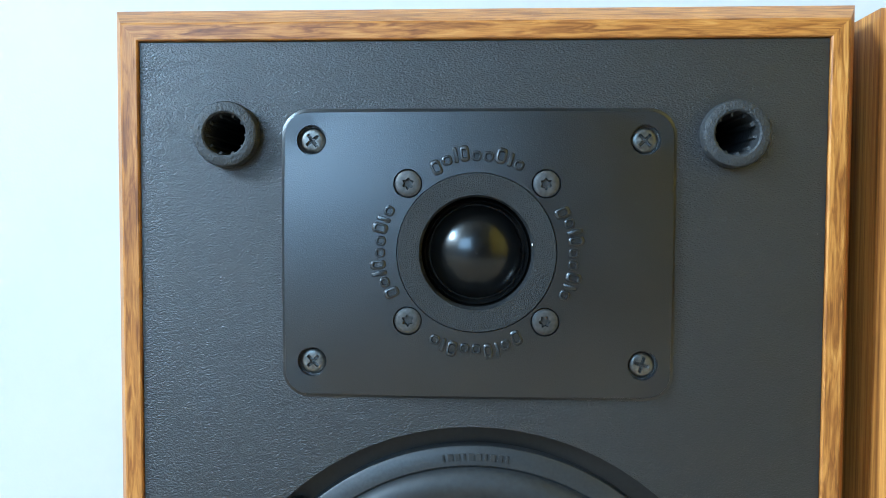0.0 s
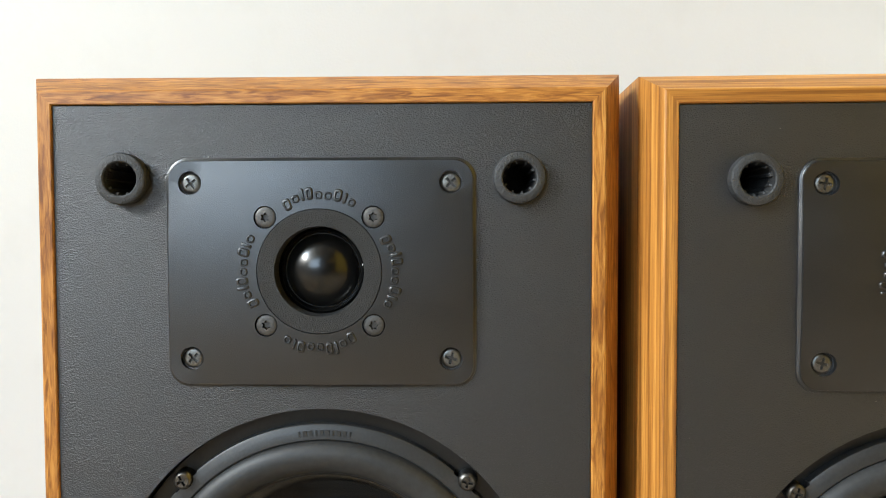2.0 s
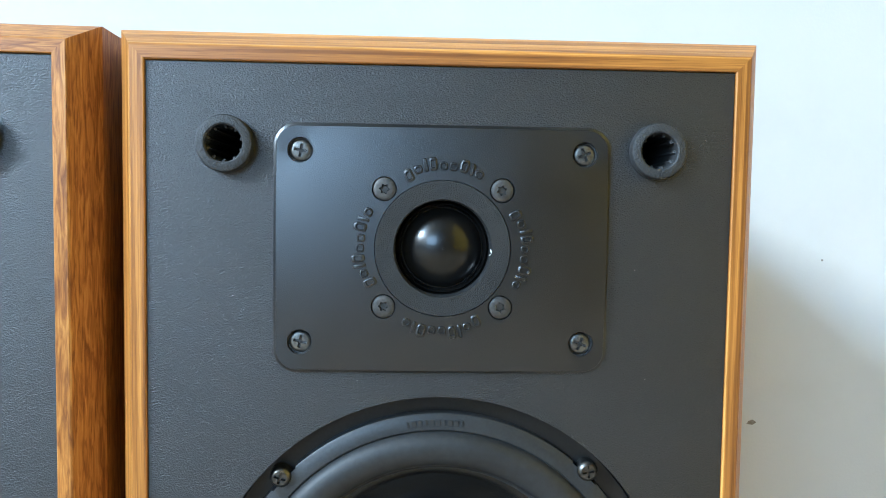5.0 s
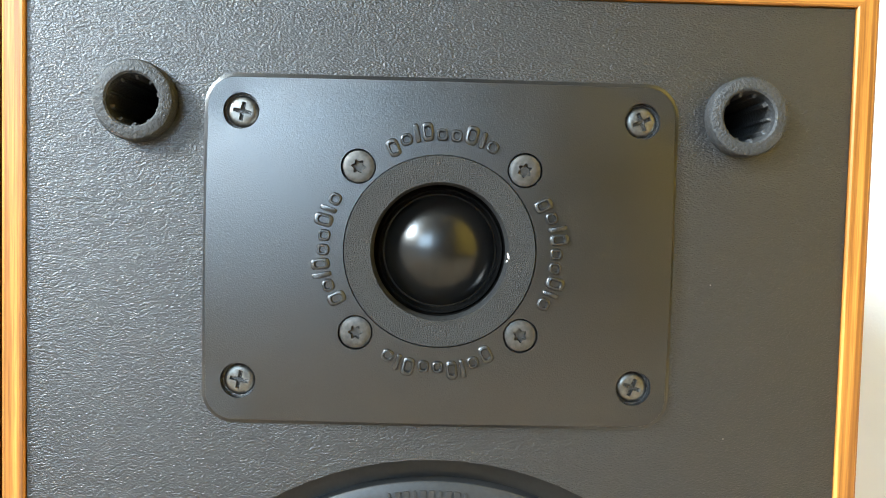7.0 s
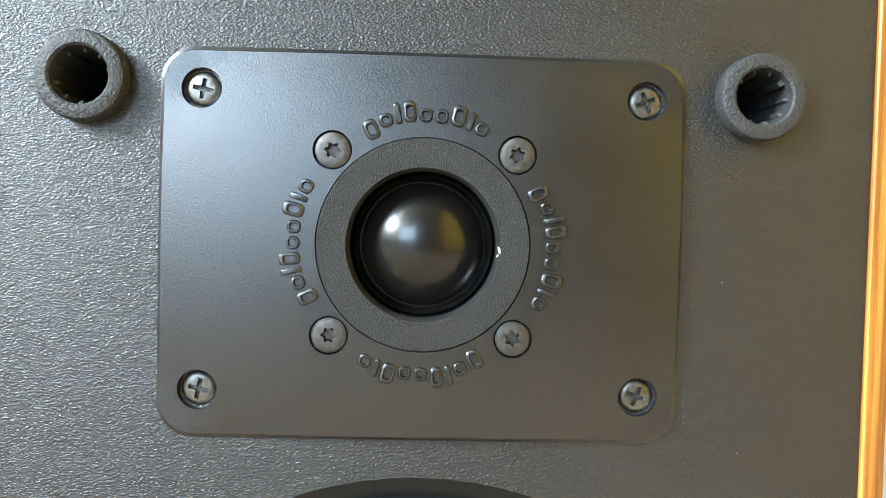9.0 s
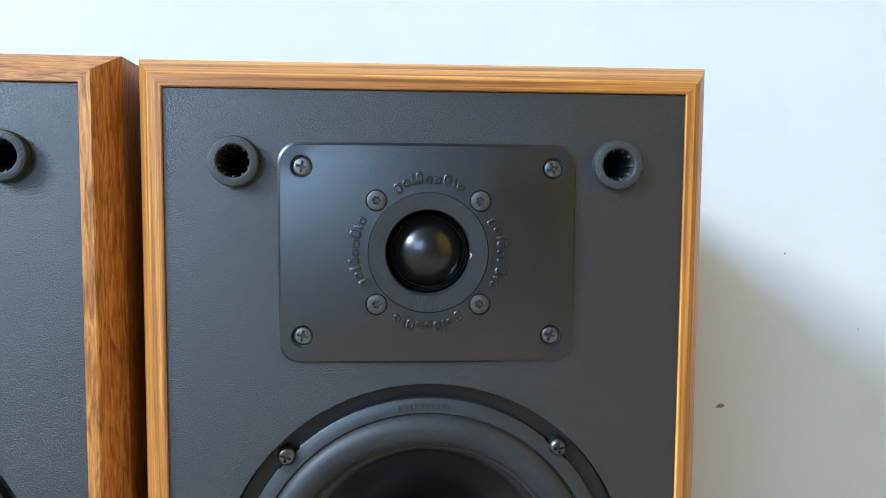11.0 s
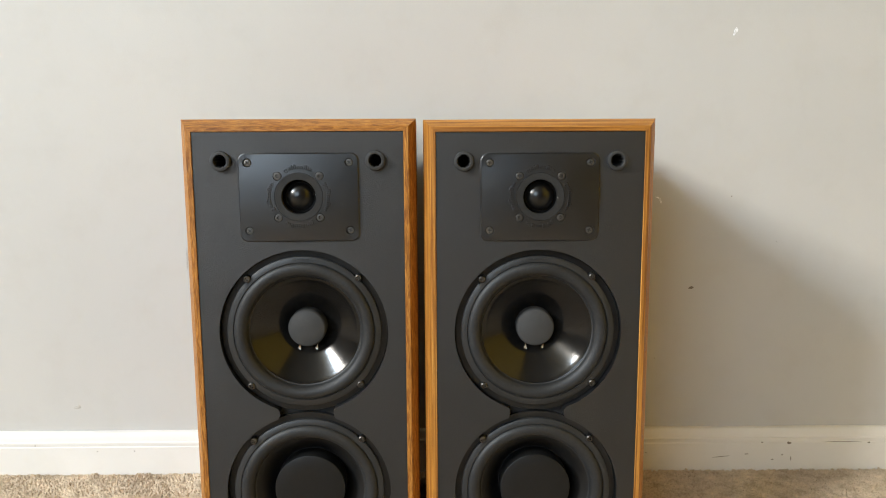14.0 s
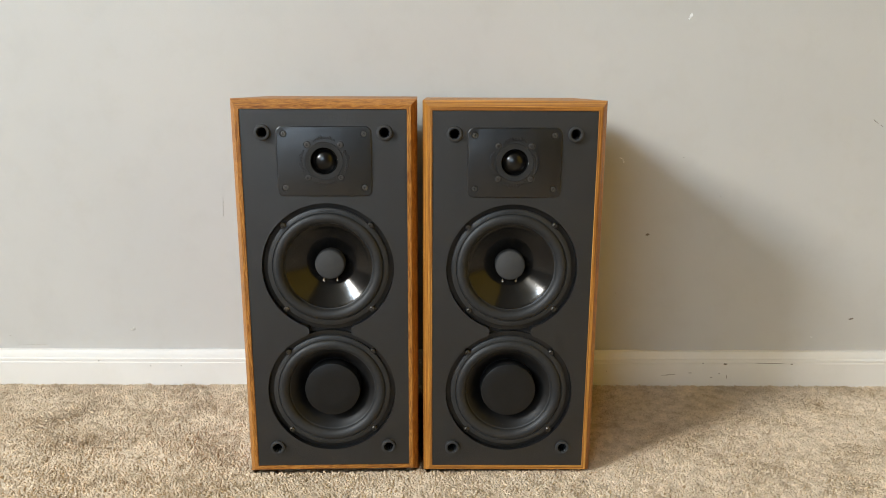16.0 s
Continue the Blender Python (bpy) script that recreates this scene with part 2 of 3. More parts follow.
def lathe(profile, n=96, bm=None, radial=None):
    """Turns (radius, depth) pairs about the y axis; radial(angle, k, r) may change a ring's radius."""
    bm = bm or bmesh.new()
    rings = []
    for k, (r, y) in enumerate(profile):
        if r < 1e-6:
            rings.append([bm.verts.new((0, y, 0))])
            continue
        ring = []
        for i in range(n):
            a = math.tau * i / n
            q = radial(a, k, r) if radial else r
            ring.append(bm.verts.new((q * math.cos(a), y, q * math.sin(a))))
        rings.append(ring)
    for a, b in zip(rings, rings[1:]):
        for i in range(n):
            j = (i + 1) % n
            if len(a) == 1 and len(b) > 1:
                bm.faces.new((a[0], b[i], b[j]))
            elif len(b) == 1 and len(a) > 1:
                bm.faces.new((a[i], a[j], b[0]))
            elif len(a) > 1:
                bm.faces.new((a[i], a[j], b[j], b[i]))
    return bm


def circle(cx, cz, r, n=64):
    return [(cx + r * math.cos(math.tau * i / n), cz + r * math.sin(math.tau * i / n)) for i in range(n)]


def rounded(hx, hz, r, n=10):
    out = []
    for sx, sz, a0 in ((1, 1, 0), (-1, 1, 90), (-1, -1, 180), (1, -1, 270)):
        for i in range(n + 1):
            a = radians(a0 + 90 * i / n)
            out.append((sx * (hx - r) + r * math.cos(a), sz * (hz - r) + r * math.sin(a)))
    return out


def sheet(bm, loops, y):
    """Fills the area between closed outlines in the plane of that depth; returns the outlines' vertices."""
    rows, edges = [], []
    for loop in loops:
        vs = [bm.verts.new((x, y, z)) for x, z in loop]
        edges += [bm.edges.new((vs[i], vs[(i + 1) % len(vs)])) for i in range(len(vs))]
        rows.append(vs)
    bmesh.ops.triangle_fill(bm, use_beauty=True, use_dissolve=False, edges=edges, normal=(0, -1, 0))
    return rows


def skirt(bm, vs, loop, y):
    """Walls from a row of vertices to an outline at another depth."""
    low = [bm.verts.new((x, y, z)) for x, z in loop]
    for i in range(len(vs)):
        j = (i + 1) % len(vs)
        bm.faces.new((vs[i], vs[j], low[j], low[i]))
    return low


def cuboid(bm, x0, x1, y0, y1, z0, z1):
    m = Matrix.Translation(((x0 + x1) / 2, (y0 + y1) / 2, (z0 + z1) / 2)) @ Matrix.Diagonal((x1 - x0, y1 - y0, z1 - z0, 1))
    return bmesh.ops.create_cube(bm, size=1, matrix=m)["verts"]


def screw_mesh(name, r, high, arms, mat, reach, width):
    """A screw head with a driver socket cut into it: arms 4 for a cross, 6 for a star."""
    bm = bmesh.new()
    hole = []
    if arms == 4:
        w, l = width, reach
        for k in range(4):
            c, s = math.cos(k * math.pi / 2), math.sin(k * math.pi / 2)
            for x, z in ((l, -w * 0.8), (l, w * 0.8), (w, w)):
                hole.append((x * c - z * s, x * s + z * c))
    else:
        for i in range(36):
            a = math.tau * i / 36
            q = reach * (0.83 + 0.17 * math.cos(6 * a))
            hole.append((q * math.cos(a), q * math.sin(a)))
    top = circle(0, 0, r * 0.66, 40)
    rows = sheet(bm, [top, hole], -high)
    ring = rows[0]
    for f, d in ((0.84, 0.80), (0.96, 0.45), (1.0, 0.0), (1.0, -4.0)):
        ring = skirt(bm, ring, circle(0, 0, r * f, 40), -high * d if d > 0 else 0.001 * -d)
    low = skirt(bm, rows[1], [(x * 0.8, z * 0.8) for x, z in hole], -high + 0.0014)
    bm.faces.new(low)
    return finish(bm, name, mat)


# ---- the room ----
def structure(name, bm, mat, label, category):
    ob = new(name, finish(bm, name, mat, smooth=False))
    return tagged(ob, label, category, kind="structure")


WALL_Y, WALL_YAW, ROOM_H = 0.3163, -1.69, 5.40
bm = bmesh.new()
cuboid(bm, -6.4, 3.6, 0, 0.1, -0.05, ROOM_H)
wall_north = structure("wall_north", bm, WALL, "greige painted wall with scuffs behind the loudspeakers", "wall")
wall_north.matrix_world = pose(0, WALL_Y, 0, 0, 0, WALL_YAW)
# unseen wall added as a warm reflector
bm = bmesh.new()
cuboid(bm, 3.2, 3.3, -6.4, 0.5, -0.05, ROOM_H)
structure("wall_east", bm, OCHRE_BOUNCE, "unseen room wall, added in ochre to warm the shadows", "wall")
# unseen south, southwest and west walls close the room and swallow bounced light
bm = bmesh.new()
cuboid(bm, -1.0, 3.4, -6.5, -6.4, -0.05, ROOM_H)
structure("wall_south", bm, DIM_TAN, "unseen room wall, added in dark tan to dim bounced light", "wall")
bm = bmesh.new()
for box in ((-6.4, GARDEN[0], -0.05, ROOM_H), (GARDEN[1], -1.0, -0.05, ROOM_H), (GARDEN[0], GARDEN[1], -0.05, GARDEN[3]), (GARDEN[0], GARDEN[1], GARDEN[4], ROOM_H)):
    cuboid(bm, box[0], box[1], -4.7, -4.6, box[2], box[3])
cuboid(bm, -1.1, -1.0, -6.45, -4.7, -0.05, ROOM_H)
structure("wall_southwest", bm, DIM_TAN, "unseen wall with a wide window, dark tan to dim bounced light", "wall")
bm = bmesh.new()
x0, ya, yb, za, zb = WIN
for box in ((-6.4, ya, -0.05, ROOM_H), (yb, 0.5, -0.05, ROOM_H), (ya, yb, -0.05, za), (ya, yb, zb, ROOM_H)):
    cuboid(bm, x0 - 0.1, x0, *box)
structure("wall_west", bm, DIM_TAN, "unseen wall with a window opening, dark tan to dim bounced light", "wall")
bm = bmesh.new()
cuboid(bm, -6.4, 3.4, -6.6, 0.7, ROOM_H, ROOM_H + 0.08)
structure("ceiling", bm, DIM_CEIL, "unseen ceiling, added in dark beige to limit bounced light", "ceiling")

window = tagged(new("window_1"), "white framed window in the room wall", "window", kind="structure")
window.location = (x0, wy, za)
bm = bmesh.new()
for b6 in ((-0.09, 0.012, ya - wy - 0.05, ya - wy, -0.05, zb - za + 0.05), (-0.09, 0.012, yb - wy, yb - wy + 0.05, -0.05, zb - za + 0.05), (-0.09, 0.012, ya - wy, yb - wy, zb - za, zb - za + 0.05)):
    cuboid(bm, *b6)
part("window_frame", bm, TRIM, window, smooth=False)
bm = bmesh.new()
cuboid(bm, -0.09, 0.05, ya - wy - 0.06, yb - wy + 0.06, -0.03, 0)
part("window_sill", bm, TRIM, window, smooth=False)

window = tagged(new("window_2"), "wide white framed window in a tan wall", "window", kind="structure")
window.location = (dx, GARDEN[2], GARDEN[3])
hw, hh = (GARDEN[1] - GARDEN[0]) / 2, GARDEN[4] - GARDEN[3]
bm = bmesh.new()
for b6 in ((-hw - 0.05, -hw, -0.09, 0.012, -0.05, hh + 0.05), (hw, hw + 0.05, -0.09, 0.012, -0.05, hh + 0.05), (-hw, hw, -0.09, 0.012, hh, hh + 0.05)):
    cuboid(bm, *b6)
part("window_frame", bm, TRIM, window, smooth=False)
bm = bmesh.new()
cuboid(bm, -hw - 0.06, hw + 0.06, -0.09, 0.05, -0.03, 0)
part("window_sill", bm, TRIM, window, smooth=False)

# floor: a gently uneven carpet backing
bm = bmesh.new()
bmesh.ops.create_grid(bm, x_segments=150, y_segments=110, size=1, matrix=Matrix.Translation((-1.4, -3.0, 0)) @ Matrix.Diagonal((4.8, 3.5, 1, 1)))
for v in bm.verts:
    v.co.z = -0.0085 + 0.0015 * noise.noise(v.co * 6)
floor = structure("floor", bm, CARPET, "beige cut-pile carpet floor", "carpet")


# invented dark floor, out of view: darkens reflections and ambient bounce
bm = bmesh.new()
cuboid(bm, -5.9, 3.2, -6.4, -1.75, -0.02, 0.0)
structure("floor_south", bm, DIM_FLOOR, "unseen dark floor added beyond the carpet to cut bounced light", "floor")


def pile(name, x0, x1, y0, y1, step, wide, high, seed, gaps):
    """Carpet tufts: bent three-sided spikes that lean in drifting directions."""
    rng = np.random.default_rng(seed)
    gx, gy = np.meshgrid(np.arange(x0, x1, step), np.arange(y0, y1, step))
    p = np.stack([gx.ravel(), gy.ravel()], 1) + rng.uniform(-0.55, 0.55, (gx.size, 2)) * step
    keep = p[:, 1] < WALL_Y - 0.015 + math.tan(radians(WALL_YAW)) * p[:, 0]
    for a, b, c, d in gaps:
        keep &= ~((p[:, 0] > a) & (p[:, 0] < b) & (p[:, 1] > c) & (p[:, 1] < d))
    p = p[keep]
    n = len(p)
    drift = np.array([noise.noise(Vector((x * 11, y * 15, 3.0))) for x, y in p])
    clump = np.array([noise.noise(Vector((x * 75, y * 75, 9.0))) for x, y in p])
    ang = 4.6 + 2.2 * drift + 1.6 * clump + rng.normal(0, 0.9, n)
    lean = (0.12 + 0.25 * np.abs(drift) + 0.30 * rng.random(n)) * high
    tall = high * (0.92 + 0.16 * clump + 0.07 * rng.normal(0, 1, n))
    tall += 0.003 * np.clip((p[:, 1] - 0.22) / 0.08, 0, 1)
    off = np.stack([np.cos(ang), np.sin(ang)], 1) * lean[:, None]
    spin, w = rng.random(n) * 6.28, wide * rng.uniform(0.75, 1.3, n)
    verts = np.zeros((n, 7, 3))
    for k in range(3):
        d = np.stack([np.cos(spin + 2.0944 * k), np.sin(spin + 2.0944 * k)], 1) * w[:, None]
        verts[:, k, :2], verts[:, k, 2] = p + d * 0.45, -0.0085
        verts[:, 3 + k, :2], verts[:, 3 + k, 2] = p + off * 0.5 + d * 0.80, -0.0085 + tall * 0.78
    verts[:, 6, :2], verts[:, 6, 2] = p + off, -0.0085 + tall
    tris = np.array([(0, 1, 4), (0, 4, 3), (1, 2, 5), (1, 5, 4), (2, 0, 3), (2, 3, 5), (3, 4, 6), (4, 5, 6), (5, 3, 6)])
    faces = (np.arange(n)[:, None, None] * 7 + tris).reshape(-1, 3)
    me = bpy.data.meshes.new(name)
    me.vertices.add(n * 7)
    me.vertices.foreach_set("co", verts.ravel())
    me.loops.add(faces.size)
    me.loops.foreach_set("vertex_index", faces.ravel().astype(np.int32))
    me.polygons.add(len(faces))
    me.polygons.foreach_set("loop_start", np.arange(0, faces.size, 3, dtype=np.int32))
    me.polygons.foreach_set("use_smooth", np.ones(len(faces), dtype=bool))
    me.update()
    me.validate()
    me.materials.append(PILE)
    return tagged(new(name, me), "soft beige cut-pile carpet tufts on the floor", "carpet", kind="stuff")


FEET = ((-0.240, -0.004, 0.004, 0.268), (0.006, 0.240, 0.001, 0.262))
pile("carpet_pile", -0.86, 0.92, -0.08, 0.36, 0.0021, 0.0030, 0.0102, 4, FEET)
pile("carpet_pile", -1.4, 1.5, -0.95, -0.079, 0.0066, 0.0056, 0.0102, 5, ())

# baseboard: flat board with a moulded cap
PROFILE = [(0, -0.03), (0.0135, -0.03), (0.0140, 0.0445), (0.0128, 0.0462), (0.0132, 0.0476), (0.0128, 0.0515), (0.0108, 0.0530), (0.0098, 0.0565), (0.0088, 0.0612), (0.0062, 0.0650), (0.0030, 0.0663), (0, 0.0665)]
bm = bmesh.new()
rows, rng = [], random.Random(3)
for i in range(201):
    x = -5.8 + 8.9 * i / 200
    wob = 0.0007 * noise.noise(Vector((x * 9, 0, 0))) + 0.0004 * noise.noise(Vector((x * 41, 5, 0)))
    rows.append([bm.verts.new((x, -y - 0.0005, z + (wob if z > 0.058 else 0))) for y, z in PROFILE])
for a, b in zip(rows, rows[1:]):
    for k in range(len(PROFILE) - 1):
        bm.faces.new((a[k], b[k], b[k + 1], a[k + 1]))
baseboard = tagged(new("baseboard", finish(bm, "baseboard", TRIM, True, 25)), "white painted moulded baseboard with nicks and dirt", "baseboard", kind="structure")
baseboard.matrix_world = pose(0, WALL_Y, 0, 0, 0, WALL_YAW)


def blot(name, parent, x, z, wide, high, lean, mat, y, seed, thick=0.0006):
    """A small uneven mark standing a hair proud of a wall."""
    r, n, b2 = random.Random(seed), 14, bmesh.new()
    ring = [(wide / 2 * math.cos(math.tau * i / n) * r.uniform(0.6, 1.15), high / 2 * math.sin(math.tau * i / n) * r.uniform(0.6, 1.15)) for i in range(n)]
    low = [b2.verts.new((px, 0, pz)) for px, pz in ring]
    top = [b2.verts.new((px * 0.8, -thick, pz * 0.8)) for px, pz in ring]
    for i in range(n):
        b2.faces.new((low[i], low[(i + 1) % n], top[(i + 1) % n], top[i]))
    b2.faces.new(top)
    return part(name, b2, mat, parent, at=(x, y, z), turn=lean)


for k, (name, x, z, w, h, lean, mat) in enumerate((
        ("paint_chip", 0.4543, 0.656, 0.006, 0.010, 15, CHIP), ("paint_chip", 0.4515, 0.6505, 0.004, 0.004, 0, CHIP),
        ("paint_chip", 0.351, 0.4185, 0.007, 0.003, 20, CHIP), ("paint_chip", 0.3555, 0.4135, 0.003, 0.010, -15, CHIP),
        ("scuff", 0.4058, 0.2836, 0.010, 0.0045, -8, SCUFF), ("scuff", 0.789, 0.127, 0.011, 0.0035, -12, SCUFF),
        ("scuff", 0.786, 0.483, 0.015, 0.0012, 38, SCUFF), ("scuff", 0.797, 0.476, 0.006, 0.0012, 38, SCUFF),
        ("scuff", -0.345, 0.333, 0.0012, 0.038, 2, SMEAR), ("scuff", -0.749, 0.091, 0.005, 0.0025, 0, SMEAR),
        ("scuff", -0.524, 0.104, 0.012, 0.006, -20, SMEAR), ("scuff", -0.71, 0.074, 0.06, 0.0014, 1, SMEAR),
        ("scuff", 0.53, 0.352, 0.004, 0.002, 30, SMEAR), ("scuff", 0.46, 0.42, 0.002, 0.002, 0, SCUFF),
        ("scuff", 0.355, 0.175, 0.003, 0.003, 0, SMEAR), ("scuff", 0.72, 0.092, 0.006, 0.002, 0, CHIP),
        ("scuff", 0.245, 0.115, 0.003, 0.003, 0, SMEAR))):
    blot(name, wall_north, x, z, w, h, lean, mat, 0.0001, k)
for k, (x, z, w, h, lean) in enumerate(((-0.492, 0.0385, 0.0028, 0.0028, 0), (-0.436, 0.0390, 0.0022, 0.0024, 0), (-0.586, 0.0480, 0.003, 0.002, 0),
                                        (0.308, 0.0455, 0.005, 0.0026, 0), (0.343, 0.0300, 0.003, 0.002, 0), (0.460, 0.0235, 0.036, 0.0014, -6),
                                        (0.497, 0.0270, 0.007, 0.0020, 0), (0.520, 0.0455, 0.004, 0.002, 0), (0.561, 0.0440, 0.009, 0.005, 0),
                                        (0.565, 0.0195, 0.002, 0.008, 0), (0.551, 0.0255, 0.004, 0.002, 0), (0.537, 0.0180, 0.005, 0.002, 0),
                                        (0.640, 0.0455, 0.060, 0.0012, 0), (0.683, 0.0440, 0.006, 0.003, 0))):
    blot("nick", baseboard, x, z, w, h, lean, SCUFF, -0.0141, 40 + k, 0.0004)


# ---- the loudspeakers ----
HALF, HIGH, DEEP = 0.1193, 0.5228, 0.268  # half width, height, depth of a cabinet
RIM = 0.0128  # width of the wooden rim round the baffle, chamfer included
WOOFER_Z, RADIATOR_Z, PLATE_Z = 0.3014, 0.1247, 0.4443
CUT_R, NECK = 0.0878, 0.0290
SCREW = 0.0577
PANEL = [(RIM, 0.014), (RIM, -0.0006), (RIM - 0.0004, -0.0010), (0.0079, -0.0010), (0.0072, -0.0006), (0.0005, 0.0106), (0.0, 0.0118), (0.0, DEEP), (0.016, DEEP), (0.016, 0.014)]


def panel_mesh(name, half_len, mat):
    """One mitred cabinet side, lying along x, its outer face up."""
    bm = bmesh.new()
    ends = [[bm.verts.new((s * (half_len - u), y, -u)) for u, y in PANEL] for s in (-1, 1)]
    n = len(PANEL)
    for i in range(n):
        j = (i + 1) % n
        bm.faces.new((ends[0][i], ends[0][j], ends[1][j], ends[1][i]))
    bm.faces.new(ends[0])
    bm.faces.new(ends[1])
    return finish(bm, name, mat, True, 20)


def baffle_outline():
    """The opening of both drivers: two circles joined by a narrow neck."""
    def arc(cz, a0, a1, n=72):
        return [(CUT_R * math.cos(a0 + (a1 - a0) * i / n), cz + CUT_R * math.sin(a0 + (a1 - a0) * i / n)) for i in range(n + 1)]
    a = math.asin((NECK + 0.002) / CUT_R)
    out = arc(WOOFER_Z, -math.pi / 2 + a, 1.5 * math.pi - a)
    mid = (WOOFER_Z + RADIATOR_Z) / 2
    out += [(-NECK, mid + 0.0035), (-NECK + 0.0006, mid), (-NECK, mid - 0.0035)]
    out += arc(RADIATOR_Z, math.pi / 2 + a, 2.5 * math.pi - a)
    out += [(NECK, mid - 0.0035), (NECK - 0.0006, mid), (NECK, mid + 0.0035)]
    return out


PEGS = [(sx * 0.0779, z) for z in (0.4806, 0.0419) for sx in (-1, 1)]


def baffle_mesh():
    bm = bmesh.new()
    hx = HALF - RIM - 0.0003
    rect = [(-hx, RIM + 0.0004), (hx, RIM + 0.0004), (hx, HIGH - RIM - 0.0004), (-hx, HIGH - RIM - 0.0004)]
    holes = [baffle_outline(), circle(0, PLATE_Z, 0.033)] + [circle(x, z, 0.0088, 32) for x, z in PEGS]
    rows = sheet(bm, [rect] + holes, 0.0)
    for vs, loop in zip(rows, [rect] + holes):
        skirt(bm, vs, loop, 0.0125)
    return finish(bm, "baffle", VINYL)


def board_mesh():
    bm = bmesh.new()
    hx = HALF - 0.017
    rect = [(-hx, 0.018), (hx, 0.018), (hx, HIGH - 0.018), (-hx, HIGH - 0.018)]
    holes = [circle(0, WOOFER_Z, 0.072), circle(0, RADIATOR_Z, 0.072), circle(0, PLATE_Z, 0.031)] + [circle(x, z, 0.0085, 24) for x, z in PEGS]
    rows = sheet(bm, [rect] + holes, 0.0127)
    for vs, loop in zip(rows, [rect] + holes):
        skirt(bm, vs, loop, 0.019)
    return finish(bm, "sub_baffle", INSIDE)


STARS = [(sx * 0.0211, sz * 0.0211) for sx in (-1, 1) for sz in (-1, 1)]
CORNERS = [(sx * 0.0513, sz * 0.0346) for sx in (-1, 1) for sz in (-1, 1)]


def low_set(loop):
    """The plate reaches a little further below its centre than above."""
    return [(x, z - 0.0008) for x, z in loop]


def crown(x, z):
    """How far the pillowed face of the plate stands before (-) or behind (+) its mean depth."""
    return min(-0.0021 + 0.0025 * ((abs(x) / 0.0606) ** 2.2 + (abs(z + 0.0008) / 0.0448) ** 2.2), 0.0015)


def plate_mesh():
    bm = bmesh.new()
    holes = [circle(0, 0, 0.0246, 96)] + [circle(x, z, 0.0045, 32) for x, z in STARS] + [circle(x, z, 0.0047, 32) for x, z in CORNERS]
    rows = sheet(bm, [low_set(rounded(0.0598, 0.0440, 0.0073))] + holes, -0.0030)
    ring = rows[0]
    for inset, y in ((0.0006, -0.0020), (0.0002, -0.0015), (-0.0004, -0.0008), (-0.0006, 0.0002)):
        ring = skirt(bm, ring, low_set(rounded(0.0606 - inset, 0.0448 - inset, 0.0080 - inset)), y)
    for k, vs in enumerate(rows[1:]):
        deep = 0.0015 if k == 0 else (-0.0012 if k < 5 else 0.0016)
        low = skirt(bm, vs, holes[k], deep)
        if k:
            bm.faces.new(low)
    # the moulded face is slightly crowned
    for axis, span_ in (((1, 0, 0), 0.058), ((0, 0, 1), 0.043)):
        for i in range(-7, 8):
            co = tuple(c * span_ * i / 7.5 for c in axis)
            bmesh.ops.bisect_plane(bm, geom=bm.verts[:] + bm.edges[:] + bm.faces[:], dist=1e-6, plane_co=co, plane_no=axis)
    for v in bm.verts:
        if v.co.y < -0.0004:
            v.co.y = min(v.co.y + crown(v.co.x, v.co.z) * min(1.0, v.co.y / -0.0030), -0.0005)
    return finish(bm, "tweeter_plate", PLATE, True, 28)


def mark_meshes():
    """Nine embossed marks of one arc, plain rounded bars in place of the maker's word."""
    widths = [3.2, 3.2, 1.3, 2.8, 3.0, 3.0, 3.2, 1.3, 3.2]
    rise = [(-1.7, 3.2), (0, 3.2), (0, 5.0), (0, 5.0), (0, 3.2), (0, 3.2), (0, 5.0), (0, 4.4), (0, 3.2)]
    r0, gap, out = 0.0280, 0.65, []
    pos = -(sum(widths) + gap * 8) / 2
    for w, (lo, hi) in zip(widths, rise):
        bm = bmesh.new()
        mid = pos + w / 2
        pos += w + gap
        a = math.pi / 2 - mid / 1000 / (r0 + 0.0015)
        hx, hz = w / 2000, (hi - lo) / 2000
        cr = r0 + (lo + hi) / 2000
        er, et = Vector((math.cos(a), 0, math.sin(a))), Vector((math.sin(a), 0, -math.cos(a)))
        big = rounded(hx, hz, min(hx, hz) * 0.75, 3)
        steps = [(1.0, 0.0006), (1.0, -0.0002), (0.94, -0.0006), (0.80, -0.0008)]
        if w > 2.5:
            steps += [(0.60, -0.0008), (0.50, -0.0005), (0.47, 0.0006)]
        rings = [[bm.verts.new(er * (cr + z * f) + et * (x * f) + Vector((0, y, 0))) for x, z in big] for f, y in steps]
        for p, q in zip(rings, rings[1:]):
            for i in range(len(p)):
                j = (i + 1) % len(p)
                bm.faces.new((p[i], p[j], q[j], q[i]))
        if w <= 2.5:
            bm.faces.new(rings[-1])
        out.append(finish(bm, "embossed_mark", PLATE, True, 40))
    return out


def notched(a, k, r):
    """The gasket's rim draws in round the four screws."""
    if k > 1:
        return r
    d = abs(((math.degrees(a) - 45 + 45) % 90) - 45)
    return r - 0.0040 * max(0.0, 1 - (d / 3.6) ** 4) if d < 3.6 else r


